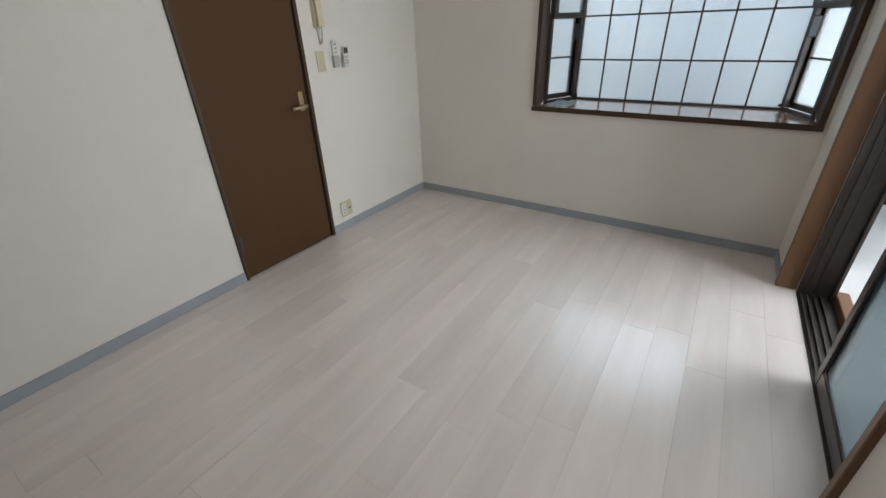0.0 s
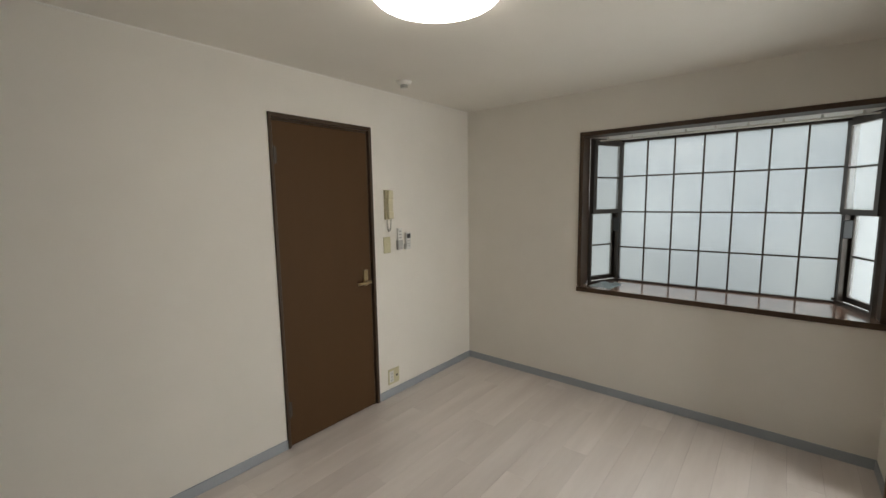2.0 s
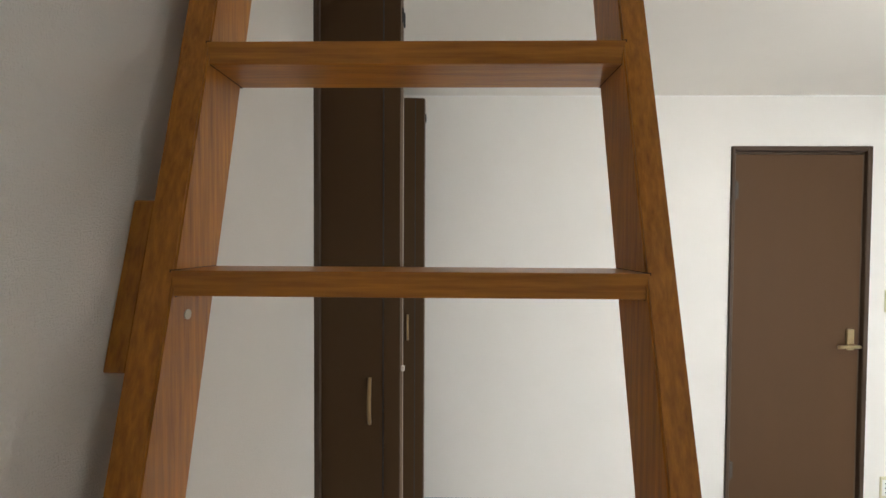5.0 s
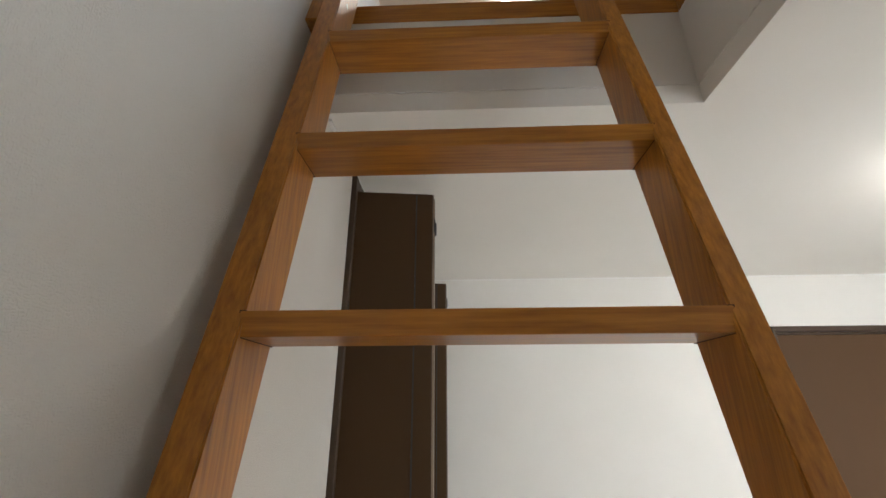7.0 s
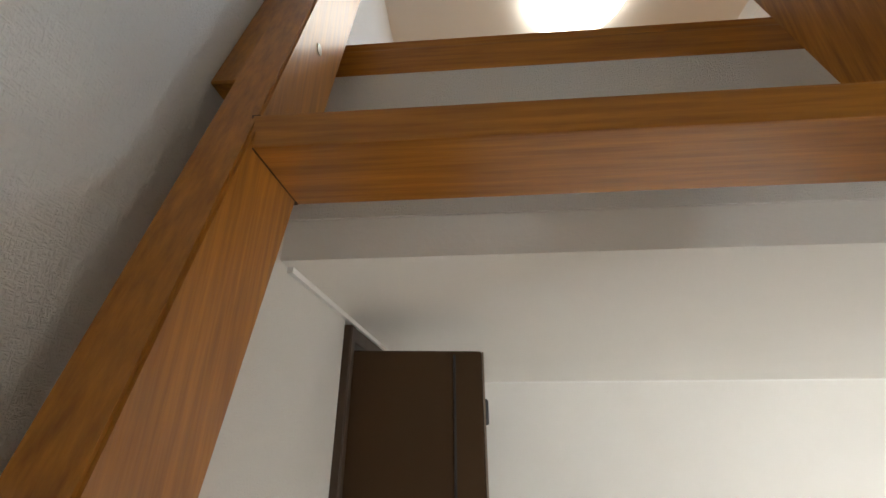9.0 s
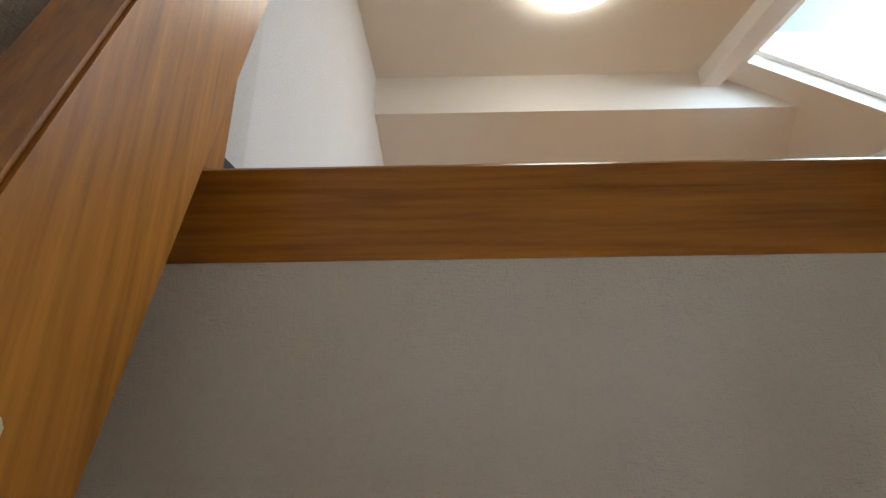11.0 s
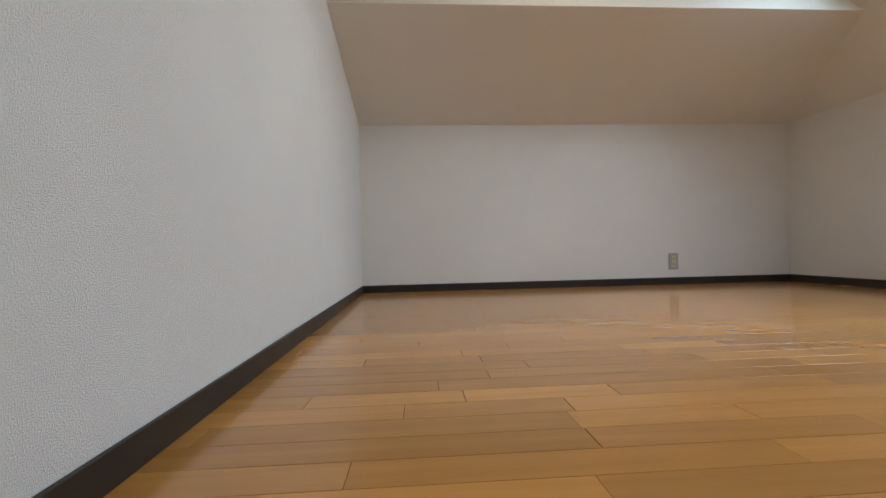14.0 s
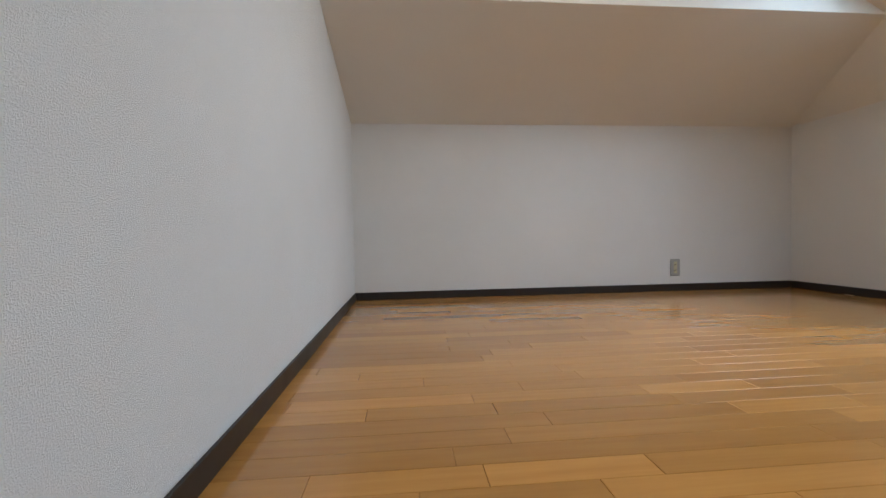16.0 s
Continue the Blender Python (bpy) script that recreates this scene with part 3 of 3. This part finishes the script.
part("catch", bm, M_WHITE, closet)

# ---- loft ladder ----
def front(z):
    return -1.8007 + 0.2508 * (z - 1.457)


ladder = thing("ladder", (-3.45, front(0), 0), "varnished orange-brown wooden loft ladder against the wall", "ladder")
LT, DEEP = 2.866, 0.083
for x0, x1 in ((-3.738, -3.700), (-3.184, -3.151)):
    bm = bmesh.new()
    prism(bm, [(front(0), 0), (front(0) + DEEP, 0), (front(LT) + DEEP, LT), (front(LT + 0.02), LT + 0.02)], "x", x0, x1)
    bmesh.ops.bevel(bm, geom=list(bm.edges), offset=0.0022, segments=2, affect="EDGES")
    st = part("stile", bm, M_LADDER, ladder)
    inner, away = (x1, 1) if x0 < -3.5 else (x0, -1)
    for i in range(8):
        z = 2.3058 - 0.2834 * i
        gap = bmesh.new()
        prism(gap, [(front(z) - 0.0006, z + 0.0008), (front(z) + 0.079, z + 0.0008), (front(z) + 0.079, z - 0.0298), (front(z) - 0.0006, z - 0.0298)],
              "x", *sorted((inner - away * 0.0055, inner + away * 0.0006)))
        part("housing_joint", gap, M_JOINT, st)
    if x0 < -3.5:
        for z in (1.403, 2.456):
            pb = bmesh.new()
            tube(pb, [(x1 - 0.004, front(z) + 0.034, z), (x1 + 0.0012, front(z) + 0.034, z)], 0.006)
            part("plug", pb, M_CREAM, st, "pale wooden plug")
for i in range(8):
    z = 2.3058 - 0.2834 * i
    y = front(z)
    part("rung", B(-3.7045, -3.1795, y - 0.0012, y + 0.0803, z - 0.0288, z, bevel=0.0022, segs=2), M_RUNG, ladder)
for za, zb in ((1.347, 1.535), (2.363, 2.566)):
    bm = bmesh.new()
    prism(bm, [(front(za) + 0.005, za), (front(zb) + 0.005, zb), (front(zb) + 0.075, zb), (front(za) + 0.075, za)], "x", L, -3.7392)
    bmesh.ops.bevel(bm, geom=list(bm.edges), offset=0.002, segments=1, affect="EDGES")
    part("wall_block", bm, M_LADDER, ladder)

part("wall_block", B(L + 0.0065, -3.738, EDGE - 0.05, EDGE + 0.045, 2.617, 2.735, bevel=0.003), M_LADDER, ladder)

# nosing along the hole
bm = B(L, HX, EDGE - 0.006, EDGE + 0.012, 2.539, 2.586, bevel=0.004, segs=2)
box(bm, L, HX, EDGE + 0.002, EDGE + 0.0125, 2.58, FZ - 0.001, bevel=0.003)
structure("trim_nosing_north", bm, M_RUNG, "varnished wooden nosing on the loft edge", "nosing")
bm = B(HX - 0.006, HX + 0.012, W, EDGE - 0.007, 2.539, 2.586, bevel=0.004, segs=2)
box(bm, HX + 0.002, HX + 0.0125, W, EDGE - 0.007, 2.58, FZ - 0.001, bevel=0.003)
structure("trim_nosing_east", bm, M_RUNG, "varnished wooden nosing on the loft edge", "nosing")

# ---- ceiling lamps and detector ----
lamp1 = thing("ceiling_lamp", (-1.925, -1.275, H), "lit round white ceiling lamp", "ceiling lamp", "ceiling lamps")
part("base", disc(bmesh.new(), -1.925, -1.275, [(0.20, H - 0.025), (0.20, H)]), M_WHITE, lamp1)
part("diffuser", disc(bmesh.new(), -1.925, -1.275, [(0.12, H - 0.098), (0.18, H - 0.092), (0.222, H - 0.075), (0.238, H - 0.05), (0.235, H - 0.026)]),
     M_LAMP, lamp1, "glowing white diffuser", smooth=True)
cx, cy = -2.93, -0.26
lamp2 = thing("ceiling_lamp", (cx, cy, TOP), "lit round white lamp on the loft ceiling", "ceiling lamp", "ceiling lamps")
part("base", disc(bmesh.new(), cx, cy, [(0.22, TOP - 0.02), (0.22, TOP)]), M_WHITE, lamp2)
part("diffuser", disc(bmesh.new(), cx, cy, [(0.14, TOP - 0.085), (0.21, TOP - 0.078), (0.262, TOP - 0.06), (0.275, TOP - 0.04), (0.27, TOP - 0.021)]),
     M_LAMP2, lamp2, "glowing white diffuser", smooth=True)
det = thing("smoke_detector", (-1.087, -0.283, H), "small white smoke detector on the ceiling", "smoke detector")
part("base", disc(bmesh.new(), -1.087, -0.283, [(0.036, H - 0.026), (0.046, H - 0.016), (0.05, H)], 32), M_WHITE, det, smooth=True)
part("sensor", disc(bmesh.new(), -1.087, -0.283, [(0.018, H - 0.048), (0.024, H - 0.044), (0.024, H - 0.026)], 24), M_HOLDER, det)
part("cap", disc(bmesh.new(), -1.087, -0.283, [(0.022, H - 0.053), (0.026, H - 0.049), (0.026, H - 0.048)], 24), M_WHITE, det)

# ---- things on the north wall ----
phone = thing("intercom", (-1.013, 0, 1.36), "aged cream intercom handset hanging on the wall", "intercom")
part("base", B(-1.042, -0.985, -0.022, 0, 1.36, 1.572, bevel=0.006, segs=2), M_CREAM, phone)
bm = B(-1.034, -0.99, -0.046, -0.03, 1.378, 1.566, bevel=0.007, segs=3)
box(bm, -1.036, -0.988, -0.05, -0.0225, 1.51, 1.57, bevel=0.009, segs=3), box(bm, -1.036, -0.988, -0.05, -0.0225, 1.366, 1.42, bevel=0.009, segs=3)
part("handset", bm, M_CREAM, phone)
pts = []
for k in range(140):
    u = k / 139
    a = math.pi * u
    cxx, czz = -1.030 + 0.036 * (1 - math.cos(a)) / 2, 1.362 - 0.088 * math.sin(a)
    ph = 2 * math.pi * 26 * u
    pts.append((cxx + 0.005 * math.cos(ph) * math.sin(a) + 0.002 * math.cos(ph), -0.02 + 0.005 * math.sin(ph), czz + 0.004 * math.cos(ph)))
part("coiled_cord", tube(bmesh.new(), pts, 0.0016, 6), M_CORD, phone, "coiled grey cord", smooth=True)
sw = thing("light_switch", (-1.024, 0, 1.112), "aged cream single light switch plate", "light switch")
part("plate", B(-1.059, -0.989, -0.007, 0, 1.112, 1.232, bevel=0.003), M_PLATE, sw)
part("rocker", B(-1.032, -1.016, -0.011, -0.0071, 1.16, 1.184, bevel=0.002), M_CREAM, sw)
r1 = thing("light_remote", (-0.902, 0, 1.128), "slim pale remote control in a grey wall holder", "remote control")
part("holder", B(-0.928, -0.876, -0.024, 0, 1.128, 1.2, bevel=0.003), M_HOLDER, r1)
part("remote", B(-0.924, -0.88, -0.02, -0.004, 1.132, 1.288, bevel=0.004, segs=2), M_REMOTE, r1)
for z in (1.212, 1.236, 1.26):
    part("button", B(-0.914, -0.89, -0.0225, -0.0195, z, z + 0.012, bevel=0.001), M_HOLDER, r1)
r2 = thing("air_conditioner_remote", (-0.818, 0, 1.122), "white air conditioner remote with dark display", "remote control")
part("holder", B(-0.846, -0.79, -0.016, 0, 1.122, 1.165, bevel=0.003), M_REMOTE, r2)
part("remote", B(-0.843, -0.793, -0.026, -0.017, 1.126, 1.252, bevel=0.004, segs=2), M_REMOTE, r2)
part("display", B(-0.836, -0.800, -0.0275, -0.0255, 1.208, 1.243), M_DARK, r2)
for z in (1.145, 1.162, 1.182):
    for x in (-0.834, -0.816):
        part("button", B(x, x + 0.013, -0.0275, -0.0255, z, z + 0.009), M_HOLDER, r2)
out1 = thing("wall_outlet", (-0.998, 0, 0.096), "cream double wall outlet plate above the baseboard", "wall outlet", "wall outlets")
part("plate", B(-1.055, -0.941, -0.007, 0, 0.096, 0.216, bevel=0.003), M_PLATE, out1)
part("socket_panel", B(-1.045, -1.002, -0.0085, -0.0071, 0.112, 0.2, bevel=0.0005), M_REMOTE, out1)
for z in (0.125, 0.15, 0.175):
    for x in (-1.03, -1.018):
        part("slot", B(x, x + 0.003, -0.0092, -0.0084, z, z + 0.01), M_DARK, out1)
part("antenna_socket", B(-0.978, -0.962, -0.012, -0.0071, 0.148, 0.164, bevel=0.002), M_DARK, out1)
pin = thing("wall_hook", (-0.80, 0, 1.94), "tiny white pin hook in the wall", "hook")
part("pin", tube(bmesh.new(), [(-0.80, 0, 1.945), (-0.80, -0.012, 1.945), (-0.80, -0.014, 1.952)], 0.002, 8), M_WHITE, pin)
out2 = thing("wall_outlet", (-1.766, KN, 2.718), "white single wall outlet in the loft", "wall outlet", "wall outlets")
part("plate", B(-1.801, -1.73, KN - 0.007, KN, 2.718, 2.837, bevel=0.003), M_HOLDER, out2)
part("socket_panel", B(-1.778, -1.753, KN - 0.0085, KN - 0.0071, 2.736, 2.819), M_PLATE, out2)
for z in (2.753, 2.791):
    for x in (-1.771, -1.763):
        part("slot", B(x, x + 0.003, KN - 0.0092, KN - 0.0084, z, z + 0.009), M_DARK, out2)

# ---- baseboards ----
T = 0.008
for x0, x1, y0, y1 in ((L + 0.02, DX0, -T, 0), (DX1, -T, -T, 0), (-T, 0, W, 0), (OX1 + 0.03, -T, W, W + T), (L, L + T, W + T, CY0),
                       (L + T, OX0 - 0.03, W, W + T)):
    structure("baseboard", B(x0, x1, y0, y1, 0, 0.06, bevel=0.0015), M_BASE, "blue-grey vinyl baseboard", "baseboard")
for x0, x1, y0, y1 in ((LX, LX + T, JOG, KN), (LX + T, LE, KN - T, KN), (LE - T, LE, W, KN - T), (L, L + 0.006, EDGE - 0.002, JOG)):
    structure("baseboard_loft", B(x0, x1, y0, y1, FZ, FZ + 0.051, bevel=0.0015), M_BASEDARK, "dark brown loft baseboard", "baseboard")


# ---- floors, board by board ----
def board_mesh(name, lx, ly, t, mat, c=0.0008):
    v = [(0, 0, -t), (lx, 0, -t), (lx, ly, -t), (0, ly, -t), (0, 0, -c), (lx, 0, -c), (lx, ly, -c), (0, ly, -c),
         (c, c, 0), (lx - c, c, 0), (lx - c, ly - c, 0), (c, ly - c, 0)]
    f = [(8, 9, 10, 11)]
    for a in (0, 4):
        f += [(a + i, a + (i + 1) % 4, a + 4 + (i + 1) % 4, a + 4 + i) for i in range(4)]
    me = bpy.data.meshes.new(name)
    me.from_pydata(v, [], f)
    me.materials.append(mat)
    return me


def lay(parent, name, x0, x1, y0, y1, z, wide, lengths, t, mat, gap, seed):
    """Rows of boards along x, clipped at the walls; alike boards share a mesh."""
    rnd = random.Random(seed)
    cache = {}
    y = y0
    while y < y1 - 0.004:
        w = min(wide, y1 - y) - gap
        x = x0 - rnd.uniform(0, 0.7) * lengths[0]
        while x < x1 - 0.004:
            ln = rnd.choice(lengths)
            a, b = max(x, x0), min(x + ln, x1)
            x += ln
            if b - a < 0.03:
                continue
            key = (round(b - a - gap, 3), round(w, 4))
            if key not in cache:
                cache[key] = board_mesh(name, key[0], key[1], t, mat)
            ob = new(name, cache[key])
            ob.parent = parent
            ob.matrix_basis = Matrix.Translation((a, y, z))
        y += wide


floor = structure("floor", B(L - 0.12, 0.12, W - 0.1, 0.12, -0.1, -0.004), M_FLOORGAP, "pale greyish wood-look plank floor", "floor")
lay(floor, "plank", L, 0, W - 0.075, 0, 0, 0.1495, (0.91, 0.91, 1.2), 0.005, M_FLOOR, 0.0002, 3)
bm = bmesh.new()
box(bm, L, LE, EDGE + 0.013, JOG, 2.549, FZ - 0.006), box(bm, LX, LE, JOG, KN, 2.549, FZ - 0.006), box(bm, HX + 0.013, LE, W, EDGE + 0.013, 2.549, FZ - 0.006)
loft_floor = structure("floor_loft", bm, M_OAKGAP, "glossy honey-coloured narrow strip floor of the loft", "floor")
lay(loft_floor, "board", LX, LE, EDGE + 0.013, KN, FZ, 0.0665, (0.45, 0.6, 0.75, 0.3), 0.006, M_OAK, 0.0005, 8)
side = bmesh.new()
for i in range(20):
    box(side, HX + 0.013, LE, W + 0.0665 * i, W + 0.0665 * i + 0.0655, FZ - 0.006, FZ)
tagged(part("boards", side, M_OAK, loft_floor), kind="stuff")
